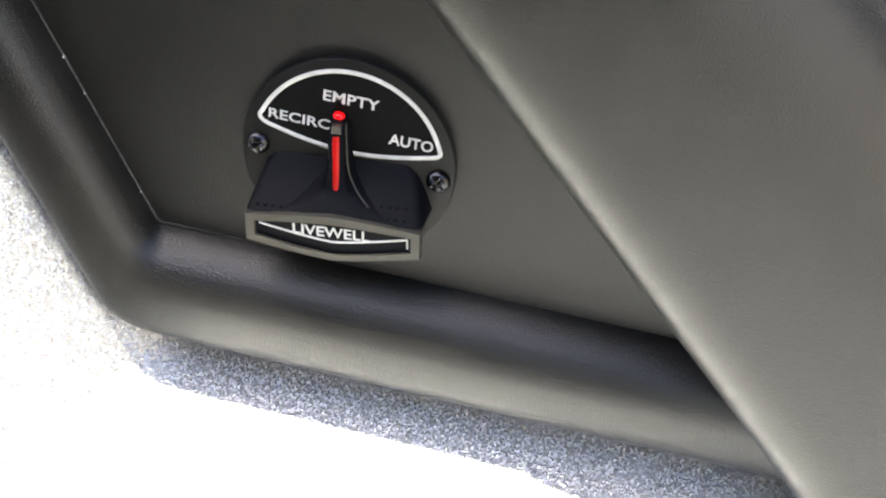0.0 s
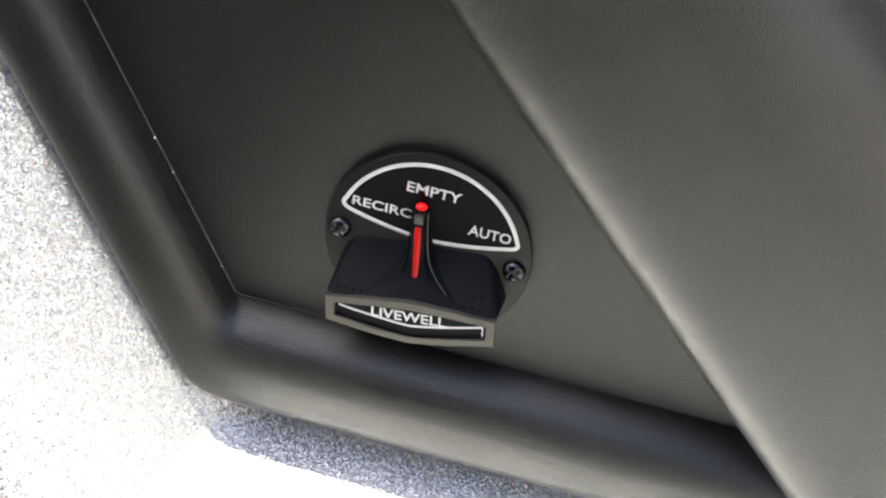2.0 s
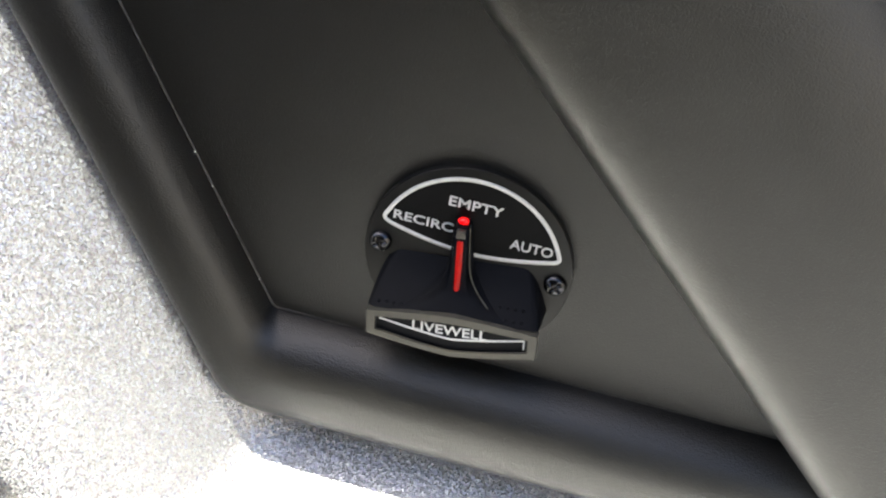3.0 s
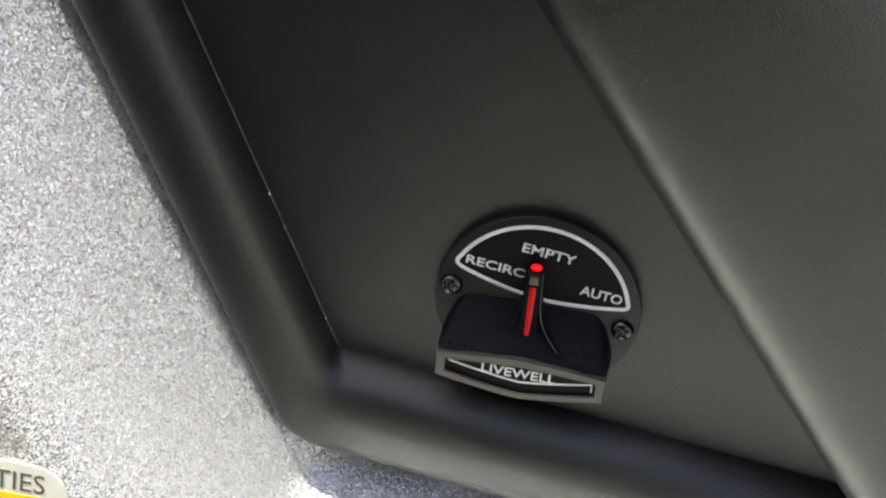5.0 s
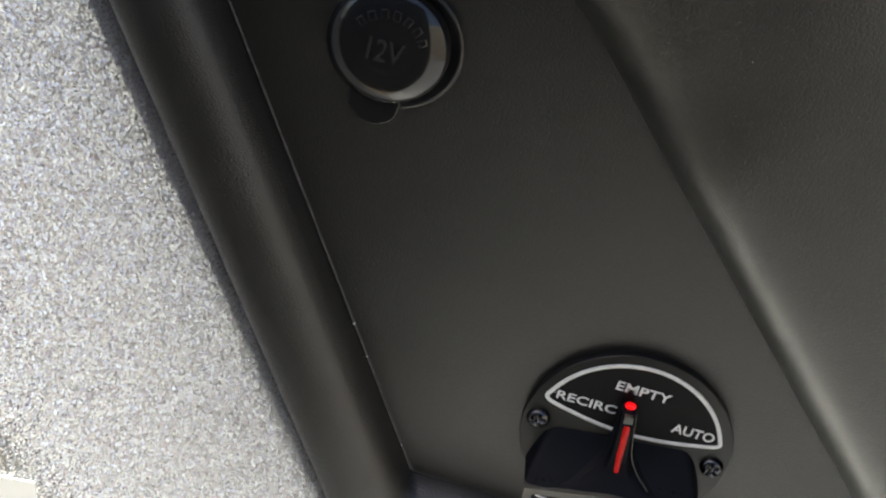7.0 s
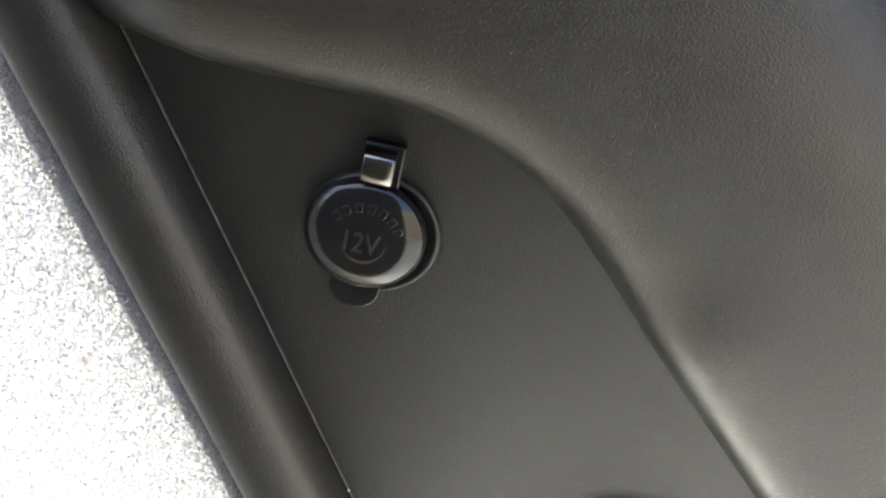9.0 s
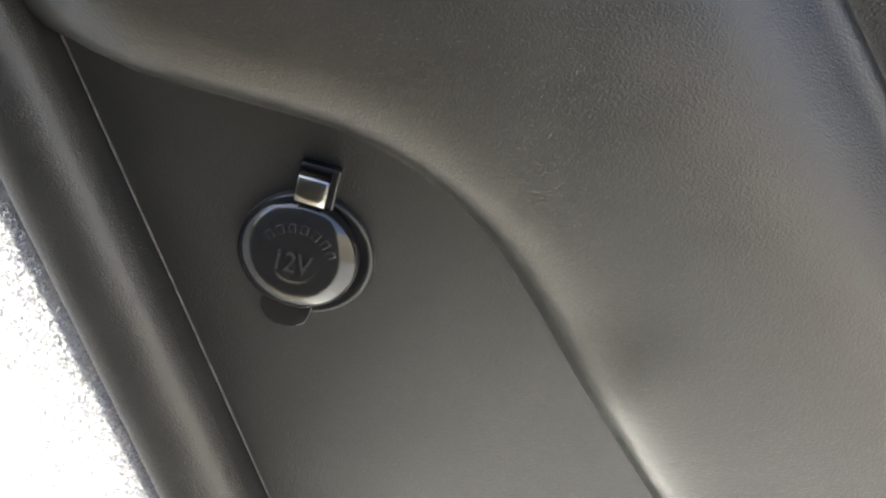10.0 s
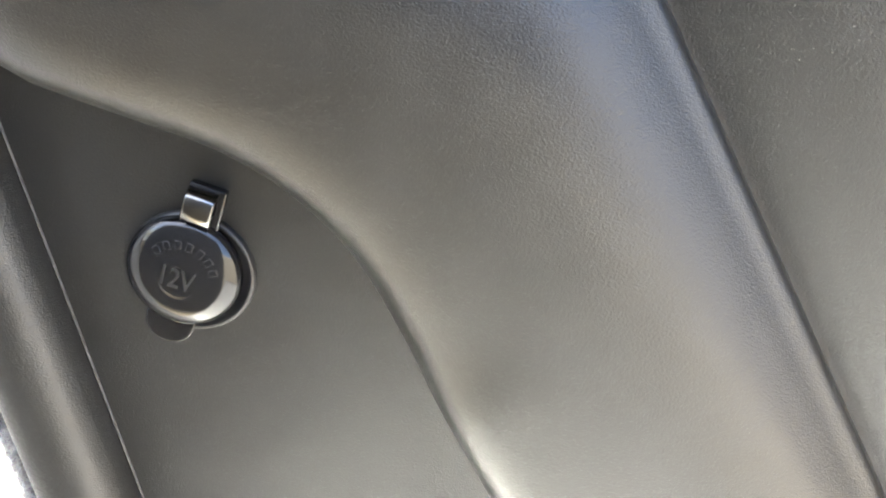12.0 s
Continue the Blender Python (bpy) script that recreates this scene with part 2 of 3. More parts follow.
def rim_line(dl, db, r, n=10):
    """The seam's path set off by dl on the left and db below, its corner rounded by r."""
    k = CORNER + OUT_LEFT * dl
    z = CORNER.y - db
    s = (z - k.y) / UPWARD.y
    c = Vector((k.x + UPWARD.x * s, z))
    turn = math.acos(max(-1, min(1, (-UPWARD).dot(Vector((1, 0))))))
    tl = r * math.tan(turn / 2)
    a, b = c + UPWARD * tl, c + Vector((tl, 0))
    top = c + UPWARD * 0.34
    pts = [top.lerp(a, i / 30) for i in range(30)]
    for i in range(n + 1):
        t = i / n
        pts.append(a * (1 - t) ** 2 + c * 2 * t * (1 - t) + b * t * t)
    end = Vector((0.30, z))
    pts += [b.lerp(end, i / 30) for i in range(1, 31)]
    return pts


SECTION_LEFT = [(0, 0.003), (0.0008, -0.0008), (0.0022, -0.0046), (0.0050, -0.0092), (0.0090, -0.0132), (0.0140, -0.0158), (0.0200, -0.0174), (0.0265, -0.0182),
                (0.0325, -0.0182), (0.0375, -0.0168), (0.0410, -0.0130), (0.0430, -0.0065), (0.0438, 0.004), (0.0440, 0.02)]
SECTION_LOW = [(0, 0.003), (0.0008, -0.0008), (0.0022, -0.0046), (0.0050, -0.0090), (0.0090, -0.0130), (0.0140, -0.0157), (0.0190, -0.0168), (0.0240, -0.0166),
               (0.0290, -0.0158), (0.0340, -0.0145), (0.0385, -0.0122), (0.0420, -0.0078), (0.0437, 0.004), (0.0440, 0.02)]
FLANK = ((0, 0), (0.004, 0.002), (0.009, 0.0055), (0.014, 0.0093), (0.019, 0.0132), (0.025, 0.0182), (0.031, 0.0235), (0.036, 0.028), (0.040, 0.0315), (0.0425, 0.034), (0.044, 0.0352))
rows = []
for (da, ya), (db, yb) in zip(spline(SECTION_LEFT, 6), spline(SECTION_LOW, 6)):
    row = []
    for i, (p, q) in enumerate(zip(*[rim_line(0.86 * np.interp(d, *zip(*FLANK)), d, 0.003 + 0.021 * (1 - math.exp(-d / 0.010))) for d in (da, db)])):
        w = max(0.0, min(1.0, (i - 28) / 14))       # the section changes round the corner
        w = w * w * (3 - 2 * w)
        row.append((p.x + (q.x - p.x) * w, ya + (yb - ya) * w, p.y + (q.y - p.y) * w))
    rows.append(row)
part("rim", grid_mesh(rows), BLACK, moulding)

bead = []
seam = rim_line(-0.0002, -0.0002, 0.003)
for i in range(9):
    a = math.pi * i / 8
    row = []
    for k, p in enumerate(seam):
        s = 1.0 - 0.5 * max(0.0, min(1.0, (k - 30) / 12))      # it thins out along the bottom
        row.append((p.x + 0.0004 * math.cos(a), 0.0002 - 0.0007 * s * math.sin(a), p.y + 0.0002 * math.cos(a)))
    bead.append(row)
part("seam_bead", grid_mesh(bead), BEAD, moulding, "thin pale bead along the panel edge")

for along, size in ((0.0640, 0.00042), (0.0505, 0.00026), (0.0120, 0.00022)):
    p = CORNER + UPWARD * along - OUT_LEFT * 0.0002
    bm = bmesh.new()
    bmesh.ops.create_icosphere(bm, subdivisions=1, radius=size)
    bmesh.ops.scale(bm, vec=(1.0, 0.6, 1.5), verts=bm.verts)
    bmesh.ops.translate(bm, vec=(p.x, -0.0005, p.y), verts=bm.verts)
    part("speck", bm, PAPER, moulding, "pale speck of dirt on the seam")

panel_line = rim_line(0.004, 0.004, 0.004)
part("recess_panel", prism([(p.x, p.y) for p in panel_line] + [(0.30, 0.0), (-0.06, 0.25)], 0.006, 0.0), BLACK, moulding, smooth=False)

# the cowl that swells out of the panel above and to the side
BASE_Z, BASE_SUM, BASE_R = 0.158, 0.0805, 0.085


def cowl_line(d, n=26):
    """The cowl's foot set off by d; its bend tightens towards the shoulder, which runs straight further up."""
    t = max(0.0, min(1.0, (d - 0.035) / 0.075))
    r = BASE_R + d - 0.115 * t * t * (3 - 2 * t)
    k = Vector((BASE_SUM + math.sqrt(2) * d - BASE_Z - d, BASE_Z + d))
    tl = r * math.tan(math.pi / 8)
    cen = Vector((k.x - tl, BASE_Z + d - r))
    pts = [Vector((-0.40 + (cen.x + 0.40) * i / 20, BASE_Z + d)) for i in range(20)]
    for i in range(n + 1):
        a = math.pi / 2 - math.pi / 4 * i / n
        pts.append(cen + Vector((math.cos(a), math.sin(a))) * r)
    last, end = pts[-1].copy(), k + Vector((1, -1)).normalized() * 0.45
    pts += [last.lerp(end, i / 120) for i in range(1, 121)]
    return pts


SHOULDER = [(0.052, -0.0386), (0.062, -0.0389), (0.070, -0.0385), (0.078, -0.0373), (0.086, -0.0351), (0.093, -0.0318), (0.0992, -0.0275), (0.1040, -0.0236), (0.1062, -0.0222), (0.1076, -0.0215), (0.1087, -0.0207), (0.1095, -0.0195), (0.1100, -0.0178), (0.1103, -0.0138)]
CRISP = spline([(0, 0.006), (0.0004, 0.0), (0.0020, -0.0100), (0.0045, -0.0200), (0.0075, -0.0270), (0.0115, -0.0326), (0.0165, -0.0355), (0.025, -0.0372), (0.037, -0.0380)] + SHOULDER, 6)
SOFT = spline([(0, 0.003), (0.0010, -0.0016), (0.0030, -0.0075), (0.0060, -0.0140), (0.0095, -0.0195), (0.0135, -0.0242), (0.0185, -0.0282), (0.0260, -0.0320), (0.037, -0.0352)] + SHOULDER, 6)
LINE_POINTS = len(cowl_line(0.0))


def crispness(i):
    """The cowl's edge is soft round the top and turns crisp along the straight."""
    t = max(0.0, min(1.0, (i - 49) / 10))
    return 0.58 + 0.42 * t * t * (3 - 2 * t)


def flank_fade(x, z):
    """0 at the moulding's outer edge, 1 well inside it."""
    t = (Vector((x, z)) - CORNER).dot(-OUT_LEFT) + 0.024
    t = max(0.0, min(1.0, t / 0.055))
    return t * t * (3 - 2 * t)


rows = []
for (da, ya), (db, yb) in zip(SOFT, CRISP):
    soft, crisp = cowl_line(da), cowl_line(db)
    row = []
    for i in range(LINE_POINTS):
        w = crispness(i)
        q, y = soft[i].lerp(crisp[i], w), ya + (yb - ya) * w
        f = flank_fade(q.x, q.y)
        row.append((q.x, y * f + 0.004 * (1 - f), q.y))
    rows.append(row)
part("cowl", grid_mesh(rows[::-1]), BLACK, moulding)
SIDE = spline([(0.1088, -0.0142), (0.1120, -0.0142), (0.1180, -0.0154), (0.1300, -0.0182), (0.1480, -0.0210), (0.165, -0.0226), (0.185, -0.028), (0.205, -0.043), (0.225, -0.052), (0.26, -0.052), (0.31, -0.035), (0.33, 0.05)], 5)
part("side_pocket", grid_mesh([[(p.x, y * flank_fade(p.x, p.y), p.y) for p in cowl_line(d)] for d, y in SIDE][::-1]), BLACK, moulding)
part("side_rail", prism([(0.1315, 0.0965), (0.30, -0.072), (0.34, 0.05), (0.30, 0.28), (0.148, 0.28)], 0.02, -0.0225, 0.005), BLACK, moulding)


# ---------------------------------------------------------------- livewell dial
def disc_screw(parent, x, z, turn):
    """A pan-head screw with a cross recess."""
    n, rings = 40, 14
    R = 0.0040
    rows = []
    for k in range(rings + 1):
        r = R * k / rings
        row = []
        for i in range(n):
            a = 2 * math.pi * i / n
            u, v = r * math.cos(a - turn), r * math.sin(a - turn)
            y = -0.0026 * math.sqrt(max(0.0, 1 - (r / R) ** 2.6)) - 0.003
            if min(abs(u), abs(v)) < 0.00055 and r < 0.0023:
                y += 0.0014
            row.append((x + r * math.cos(a), y, z + r * math.sin(a)))
        rows.append(row)
    bm = grid_mesh(rows[::-1], True)
    bmesh.ops.remove_doubles(bm, verts=bm.verts, dist=1e-8)
    bmesh.ops.recalc_face_normals(bm, faces=bm.faces)
    return part("screw", bm, SCREW_BLACK, parent, "black cross-head screw")


def dial():
    top = tagged(empty("livewell_dial"), "round black livewell selector dial with white lettering and red pointer", "control dial")
    R = 0.0352
    sharp(part("face_plate", lathe([(R, 0.0), (R, -0.0026), (R - 0.0002, -0.0029), (R - 0.0005, -0.003), (0.012, -0.003), (0.0, -0.003)], 96), DIAL_BLACK, top), 30)
    # white border: an arc closed by a shallow sag
    top_arc = [(-0.0003 + 0.0312 * math.cos(a), 0.0312 * math.sin(a)) for a in [radians(157 - 137 * i / 40) for i in range(41)]]
    sag = [(0.0265 - 0.053 * i / 20, 0.0035 + 0.0042 * (abs(1 - i / 10)) ** 1.7) for i in range(21)]
    def turn(a, c, b):
        return [tuple(np.array(a) * (1 - t) ** 2 + 2 * t * (1 - t) * np.array(c) + t * t * np.array(b)) for t in (0.2, 0.35, 0.5, 0.65, 0.8)]
    arc = top_arc + turn(top_arc[-1], (0.0304, 0.0086), sag[0]) + sag + turn(sag[-1], (-0.0316, 0.0090), top_arc[0])
    part("inlay", prism(arc, -0.0029, -0.00308), INLAY_BLACK, top, "black printed field of the dial", smooth=False)
    part("white_border", ribbon(arc, 0.0014, -0.003, -0.0032, True), WHITE_INK, top, "white painted border line")
    for w, x0, x1, z0, z1 in (("EMPTY", -0.0098, 0.0083, 0.0200, 0.0236), ("RECIRC", -0.0270, -0.0068, 0.0100, 0.0134), ("AUTO", 0.0125, 0.0268, 0.0095, 0.0133)):
        part("lettering", text_mesh(w, x0, x1, z0, z1, -0.0031, weight=0.012), WHITE_INK, top, f"white letters reading {w}", smooth=False)
    disc_screw(top, -0.030, 0.0, 0.5)
    disc_screw(top, 0.030, 0.0, 0.9)

    # lever, turned a little towards the first setting
    lever = empty("lever", pose(-0.0017, 0, 0, 0, -6.5, 0))
    lever.parent = top
    tagged(lever, "black lever knob with a white-lettered grip")
    rows = []
    for z, w, y in ((0.0010, 0.0225, -0.0031), (-0.0010, 0.0240, -0.0045), (-0.004, 0.0254, -0.0064), (-0.008, 0.0270, -0.0100), (-0.0115, 0.0282, -0.0138), (-0.0142, 0.0290, -0.0166)):
        e = 0.0018
        rows.append([(-w - 0.0006, -0.0028, z), (-w, y + e, z), (-w + e * 0.4, y + e * 0.3, z), (-w + e * 1.4, y, z), (-0.010, y - 0.0003, z), (0.010, y - 0.0003, z),
                     (w - e * 1.4, y, z), (w - e * 0.4, y + e * 0.3, z), (w, y + e, z), (w + 0.0006, -0.0028, z)])
    bm = grid_mesh(rows)
    bmesh.ops.recalc_face_normals(bm, faces=bm.faces)
    sharp(part("lever_body", bm, KNOB_BLACK, lever), 50)
    # pointer ridge with flaring foot
    rows = []
    for z, wt, wb, y, yb in ((0.0163, 0.0010, 0.0018, -0.0056, -0.003), (0.0156, 0.0019, 0.0026, -0.0078, -0.003), (0.0140, 0.0021, 0.0028, -0.0094, -0.003), (0.010, 0.0021, 0.0030, -0.0100, -0.003),
                             (0.005, 0.0022, 0.0034, -0.0104, -0.003), (0.001, 0.0024, 0.0042, -0.0107, -0.0032), (-0.002, 0.0027, 0.0054, -0.0110, -0.0050), (-0.005, 0.0034, 0.0074, -0.0117, -0.0078),
                             (-0.008, 0.0046, 0.0100, -0.0131, -0.0108), (-0.011, 0.0070, 0.0135, -0.0152, -0.0140), (-0.0138, 0.0110, 0.0180, -0.0170, -0.0164)):
        rows.append([(-wb - 0.0004, yb + 0.001, z), (-wb, yb, z), (-wt - (wb - wt) * 0.25, y + (yb - y) * 0.45, z), (-wt, y, z), (wt, y, z), (wt + (wb - wt) * 0.25, y + (yb - y) * 0.45, z), (wb, yb, z), (wb + 0.0004, yb + 0.001, z)])
    bm = grid_mesh(rows)
    bmesh.ops.recalc_face_normals(bm, faces=bm.faces)
    sharp(part("pointer", bm, KNOB_BLACK, lever), 40)
    bm = grid_mesh([[(-w, y + 0.0004, z), (-w * 0.9, y - 0.0003, z), (w * 0.9, y - 0.0003, z), (w, y + 0.0004, z)] for z, w, y in
                    ((0.0118, 0.0009, -0.0096), (0.0112, 0.0011, -0.0098), (0.010, 0.00115, -0.0100), (0.005, 0.00115, -0.0104), (0.001, 0.0011, -0.0107), (-0.002, 0.0010, -0.0110), (-0.0056, 0.0009, -0.0119), (-0.0061, 0.0005, -0.0121))])
    bmesh.ops.recalc_face_normals(bm, faces=bm.faces)
    part("red_line", bm, RED_PIPE, lever, "red pointer stripe")
    part("neck", prism([(-0.0016, 0.0126), (0.0016, 0.0126), (0.0014, 0.0154), (-0.0014, 0.0154)], -0.0060, -0.0099, 0.0004), SMOKED, lever, "smoky clear window under the tip")
    # edge beads: smoky grey on the right, knob black on the left
    for sgn in (-1, 1):
        edge = [(0.0150, 0.0024, -0.0060), (0.008, 0.0029, -0.0078), (0.002, 0.0035, -0.0090), (-0.002, 0.0047, -0.0100), (-0.006, 0.0074, -0.0118), (-0.0095, 0.0112, -0.0140)]
        pts = spline([(z, w) for z, w, y in edge], 4)
        ys = spline([(z, y) for z, w, y in edge], 4)
        rows = []
        for (z, w), (_, y) in zip(pts, ys):
            rows.append([(sgn * w + 0.00028 * math.cos(k), y - 0.0004 + 0.00028 * math.sin(k), z) for k in [2 * math.pi * i / 8 for i in range(8)]])
        bm = grid_mesh(rows, True)
        bmesh.ops.recalc_face_normals(bm, faces=bm.faces)
        part("pointer_edge", bm, SMOKED if sgn > 0 else KNOB_BLACK, lever, "thin edge bead of the pointer, grey on the right side only")
    bm = bmesh.new()
    bmesh.ops.create_uvsphere(bm, u_segments=20, v_segments=12, radius=1)
    for v in bm.verts:
        v.co = (v.co.x * 0.0019, -0.0058 + v.co.y * 0.0014, 0.0172 + v.co.z * 0.0012)
    part("indicator_tip", bm, RED_LED, lever, "glowing red pointer tip")
    # grip: a long lens-shaped bar with a raised border
    def lens(w, zt, zb, bow_t, bow_b):
        pts = [(-w + 2 * w * i / 24, zt + bow_t * (1 - abs(2 * i / 24 - 1) ** 1.3)) for i in range(25)]
        return pts + [(w - 2 * w * i / 24, zb - bow_b * (1 - abs(2 * i / 24 - 1) ** 1.3)) for i in range(25)]
    outer = lens(0.0290, -0.0150, -0.0246, 0.0026, 0.0046)
    inner = lens(0.0258, -0.0172, -0.0226, 0.0016, 0.0044)
    bm = bmesh.new()
    loops = []
    for line, y in (([(x * 0.93, z) for x, z in outer], -0.003), (outer, -0.0164), ([(x * 0.988, -0.0200 + (z + 0.0200) * 0.95) for x, z in outer], -0.0180), (inner, -0.0180), (inner, -0.0166)):
        loops.append([bm.verts.new((x, y, z)) for x, z in line])
    n = len(outer)
    for a, b in zip(loops, loops[1:]):
        for i in range(n):
            j = (i + 1) % n
            bm.faces.new((a[i], a[j], b[j], b[i]))
    bmesh.ops.recalc_face_normals(bm, faces=bm.faces)
    sharp(part("grip", bm, SMOKED, lever, "smoky grey bevelled grip border"), 30)
    part("grip_inlay", prism([(x * 0.999, z) for x, z in inner], -0.012, -0.0167), KNOB_BLACK, lever, "black inlay of the grip", smooth=False)
    line = [(-0.0245 + 0.049 * i / 24, -0.0183 - 0.0042 * (1 - abs(2 * i / 24 - 1) ** 1.3)) for i in range(25)]
    part("grip_line", ribbon(line, 0.0007, -0.0167, -0.0169), WHITE_INK, lever, "thin white line")
    part("grip_line", ribbon([(0.0245, -0.0183), (0.0245, -0.0218)], 0.0005, -0.0167, -0.0169), WHITE_INK, lever, "thin white line")
    part("lettering", text_mesh("LIVEWELL", -0.0132, 0.0122, -0.0208, -0.0171, -0.0169, weight=0.012), WHITE_INK, lever, "white letters reading LIVEWELL", smooth=False)
    for sgn, rows_of, count in ((-1, 1, 5), (1, 2, 4)):
        for r in range(rows_of):
            for k in range(count):
                bm = bmesh.new()
                bmesh.ops.create_icosphere(bm, subdivisions=2, radius=0.00065)
                bmesh.ops.translate(bm, verts=bm.verts, vec=(sgn * (0.0150 + 0.0026 * k), -0.0149 + 0.0030 * r, -0.0128 + 0.0028 * r))
                part("grip_bump", bm, KNOB_BLACK, lever)
    return top


dial()


# ---------------------------------------------------------------- 12 volt outlet
CAP_X, CAP_Z, CAP_R = -0.0020, 0.0002, 0.0180
CAP = spline([(CAP_R - 0.0006, -0.0006), (CAP_R, -0.0014), (CAP_R, -0.0030), (CAP_R - 0.0005, -0.0042), (CAP_R - 0.0016, -0.0053), (CAP_R - 0.0032, -0.0062), (CAP_R - 0.0052, -0.0070),
              (CAP_R - 0.0072, -0.0075), (0.0090, -0.0077), (0.0078, -0.0077), (0.0068, -0.0079), (0.0058, -0.0081), (0.0030, -0.0082), (0.0, -0.0082)], 4)


def cap_depth(r):
    """The cap's face: a bevelled rim, a shallow ring and a round boss in the middle."""
    return float(np.interp(r, [p[0] for p in CAP[::-1] if p[1] < -0.0045], [p[1] for p in CAP[::-1] if p[1] < -0.0045]))


def outlet():
    top = tagged(empty("power_outlet", pose(-0.1053, 0, 0.1138)), "glossy black 12 volt outlet with a sprung hinged cap, closed", "power outlet")
    part("flange", lathe([(0.0199, 0.0), (0.0198, -0.0010), (0.0194, -0.0018), (0.0187, -0.0022), (0.0181, -0.0018), (0.0176, -0.0008), (0.0, -0.0008)], 80), FLANGE_BLACK, top)
    cap = part("cap", lathe(CAP, 80, CAP_X, CAP_Z), GLOSS_BLACK, top)

    def wrap(bm, lift):
        for v in bm.verts:
            v.co.y += cap_depth(math.hypot(v.co.x - CAP_X, v.co.z - CAP_Z)) - lift
        return bm

    part("lettering", wrap(text_mesh("12V", -0.0072, 0.0030, -0.0032, 0.0034, 0.0, 0.0003), 0.0001), FLANGE_BLACK, cap, "raised figures reading 12V", smooth=False)
    for k in range(7):
        a = radians(142 - 19 * k)
        m = Matrix.Translation((CAP_X + 0.0108 * math.cos(a), 0, CAP_Z + 0.0108 * math.sin(a))) @ Matrix.Rotation(-a + math.pi / 2, 4, "Y")
        bm = box(-0.0010, 0.0010, -0.00025, 0.00025, -0.0013, 0.0013, 0.0002)
        bmesh.ops.transform(bm, matrix=m, verts=bm.verts)
        part("raised_mark", wrap(bm, -0.00005), GLOSS_BLACK, cap)
    # hinge leaf curling over its pin
    leaf = spline([(0.0274, -0.0010), (0.0288, -0.0030), (0.0291, -0.0055), (0.0281, -0.0078), (0.0258, -0.0090), (0.0234, -0.0091), (0.0214, -0.0088), (0.0198, -0.0082), (0.0188, -0.0074)], 5)
    bm = grid_mesh([[(-0.0060, y + 0.0012, z - 0.0006), (-0.0060, y + 0.0003, z), (-0.0056, y, z), (0.0026, y, z), (0.0030, y + 0.0003, z), (0.0030, y + 0.0012, z - 0.0006)] for z, y in leaf])
    bmesh.ops.recalc_face_normals(bm, faces=bm.faces)
    part("hinge_leaf", bm, STEEL, top, "curled polished hinge leaf")
    for x in (-0.0056, 0.0026):
        bm = bmesh.new()
        bm.faces.new([bm.verts.new((x, y + 0.0002, z)) for z, y in leaf])
        bmesh.ops.solidify(bm, geom=bm.faces[:], thickness=0.0006)
        part("hinge_cheek", bm, DARK_STEEL, top, smooth=False)
    part("hinge_base", box(-0.0066, 0.0050, -0.0034, 0.0, 0.0165, 0.0298, 0.0008), GLOSS_BLACK, top)
    # lifting tab below the cap
    tab = [(-0.0102 + 0.0156 * i / 12, -0.0165) for i in range(13)]
    tab += [(-0.0024 + 0.0077 * math.cos(a), -0.0190 - 0.0068 * math.sin(a)) for a in [math.pi * i / 16 for i in range(17)]]
    part("lift_tab", prism(tab, -0.0008, -0.0030, 0.0006), GLOSS_BLACK, top, "dark polished lifting tab")
    return top


outlet()


def stud():
    top = tagged(empty("snap_stud", pose(-0.1205, -0.0365, 0.2215)), "small domed brass snap stud on the black cowl", "fastener")
    part("stud_head", lathe([(0.0078, 0.002), (0.0078, -0.0008), (0.0070, -0.0022), (0.0052, -0.0033), (0.0026, -0.0039), (0.0, -0.0040)], 48), BRASS, top)
    part("stud_ring", lathe([(0.0090, 0.003), (0.0090, -0.0003), (0.0084, -0.0009), (0.0076, -0.0007), (0.0070, 0.002)], 48), BRASS, top)
    return top


stud()


# ---------------------------------------------------------------- labels on the upright face
def label_frame():
    n = Vector((FRONT[0], -1.0, FRONT[1])).normalized()
    u = Vector((1.0, FRONT[0], 0.0)).normalized()
    v = n.cross(u)
    o = Vector((-0.1695, plane(FRONT, -0.1695, -0.0105), -0.0105))
    m = Matrix((u, -n, v)).transposed().to_4x4()
    m.translation = o + n * 0.0006
    return m


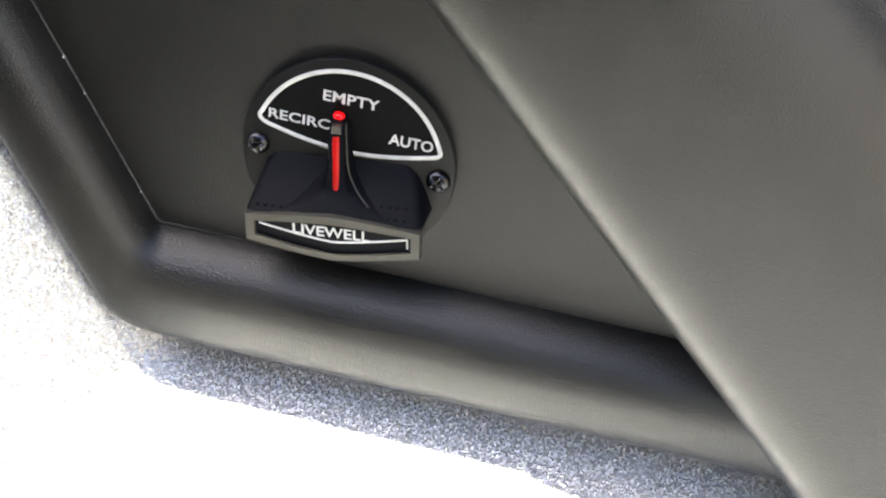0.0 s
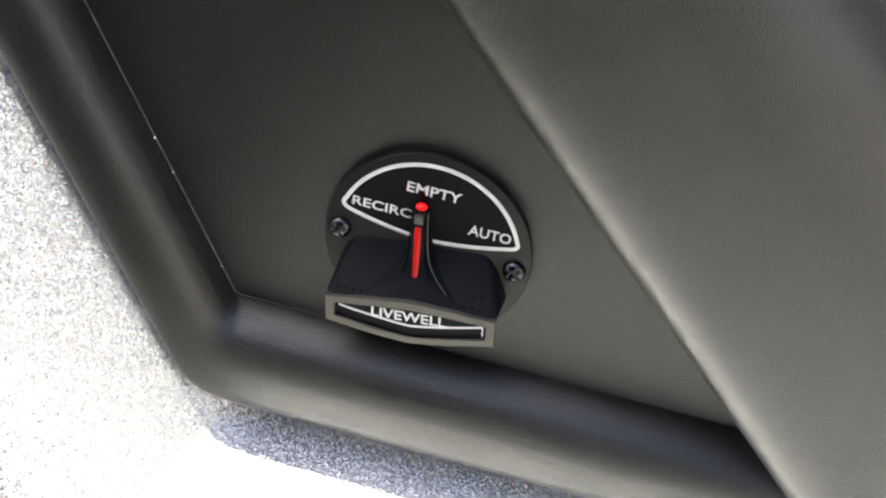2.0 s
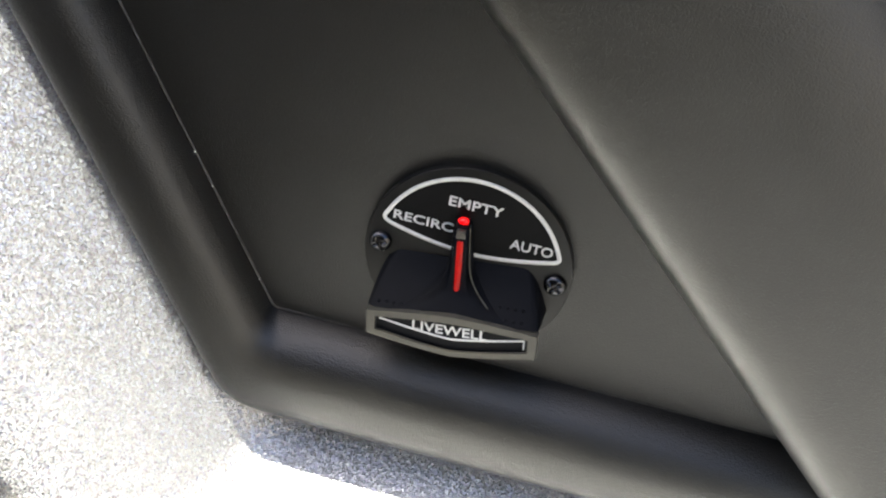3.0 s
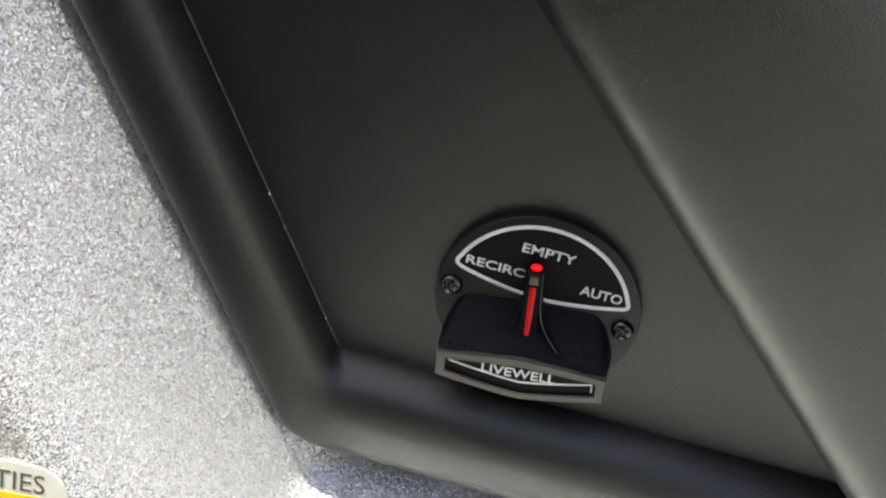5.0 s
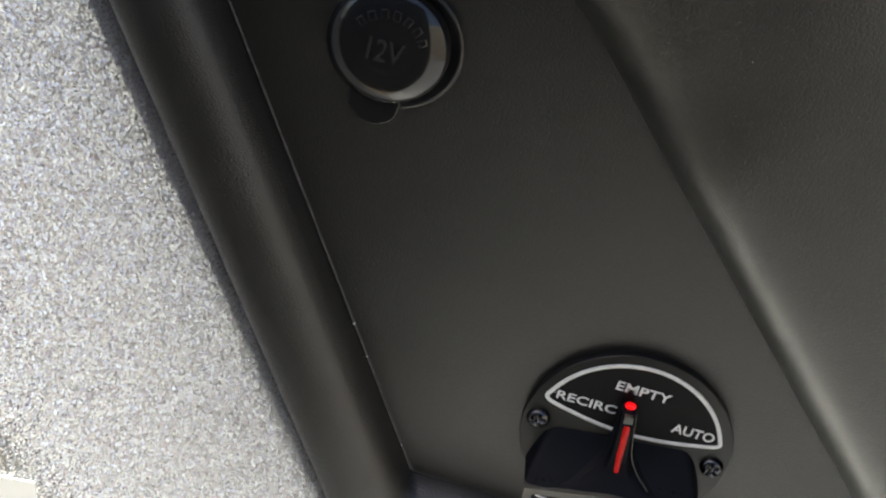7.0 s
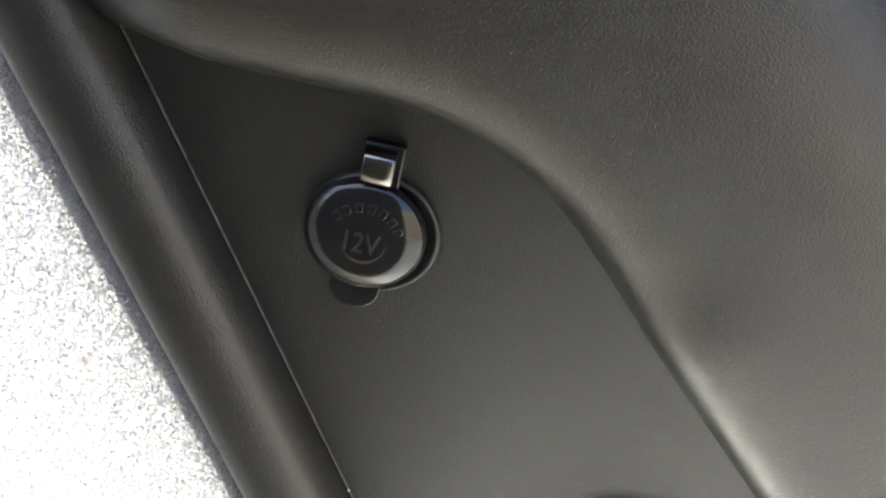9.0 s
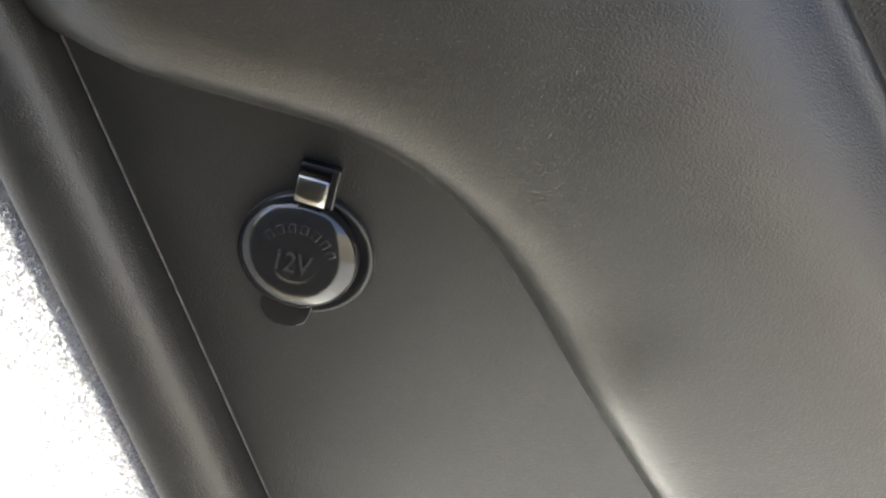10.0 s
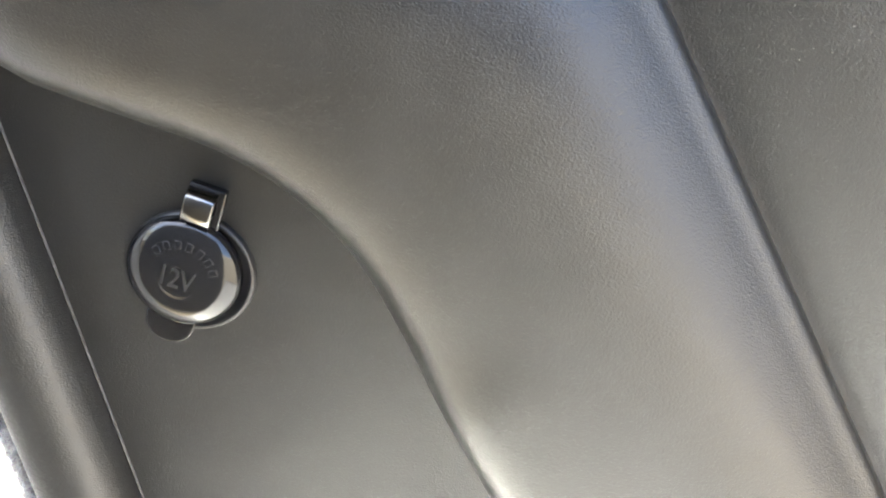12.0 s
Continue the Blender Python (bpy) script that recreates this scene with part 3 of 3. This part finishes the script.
def seating_label():
    top = tagged(empty("seating_label", label_frame()), "white vinyl seating label with grey print, stuck on silver", "sticker")
    def sk(pts):
        return [(x - 0.2 * z * 1.0, z) for x, z in pts]
    part("backing", prism(sk([(-0.085, -0.0458), (0.0, -0.0458), (0.0, 0.0), (-0.085, 0.0)]), 0.0004, -0.0001, 0.0), PAPER, top, smooth=False)
    for w, x0, x1, z0, z1 in (("RECOMMENDED", -0.058, -0.0195, -0.0078, -0.0040), ("SEATING", -0.0330, -0.0090, -0.0138, -0.0092), ("ONS", -0.0375, -0.0255, -0.0195, -0.0155)):
        bm = text_mesh(w, x0, x1, z0, z1, -0.0002, 0.00004, weight=0.014)
        part("lettering", bm, PRINT, top, smooth=False)
    for pts in ([(-0.062, -0.0225), (-0.0125, -0.0225), (-0.0125, -0.0375), (-0.062, -0.0375), (-0.062, -0.0225)], [(-0.036, -0.0225), (-0.0300, -0.0225), (-0.0300, -0.0275), (-0.036, -0.0275)],
                [(-0.036, -0.0325), (-0.0295, -0.0325), (-0.0295, -0.0375)]):
        for a, b in zip(pts, pts[1:]):
            part("printed_line", ribbon(sk([a, b]), 0.0004, -0.00015, -0.00025), PRINT, top, smooth=False)
    for cx, cz in ((-0.0262, -0.0250), (-0.0252, -0.0345)):
        for s in (-1, 1):
            part("printed_cross", ribbon(sk([(cx - 0.0018, cz - 0.0012 * s), (cx + 0.0018, cz + 0.0012 * s)]), 0.0006, -0.00015, -0.00025), PRINT, top, smooth=False)
    return top


def capacity_label():
    top = tagged(empty("capacity_label", label_frame() @ Matrix.Translation((-0.0035, 0, -0.0038))), "yellow and pale grey maximum capacities label, stuck on silver", "sticker")
    r = 0.012
    corner = [(0.042 - r + r * math.cos(a), -0.0432 - r + r * math.sin(a)) for a in [math.pi / 2 * i / 8 for i in range(9)]]
    part("backing", prism([(-0.070, -0.120), (0.042, -0.120)] + corner + [(-0.070, -0.0432)], 0.0004, -0.0002), GREY_VINYL, top, smooth=False)
    part("yellow_field", prism([(-0.069, -0.119), (0.041, -0.119), (0.041, -0.0560), (-0.069, -0.0560)], -0.0002, -0.0003), YELLOW, top, "yellow printed field", smooth=False)
    part("lettering", text_mesh("MAXIMUM CAPACITIES", -0.0605, 0.0345, -0.0545, -0.0467, -0.00025, 0.00004), PRINT, top, smooth=False)
    part("lettering", text_mesh("PERSONS OR 73", -0.048, 0.0195, -0.0652, -0.0600, -0.00035, 0.00004), PRINT, top, smooth=False)
    return top


seating_label()
capacity_label()
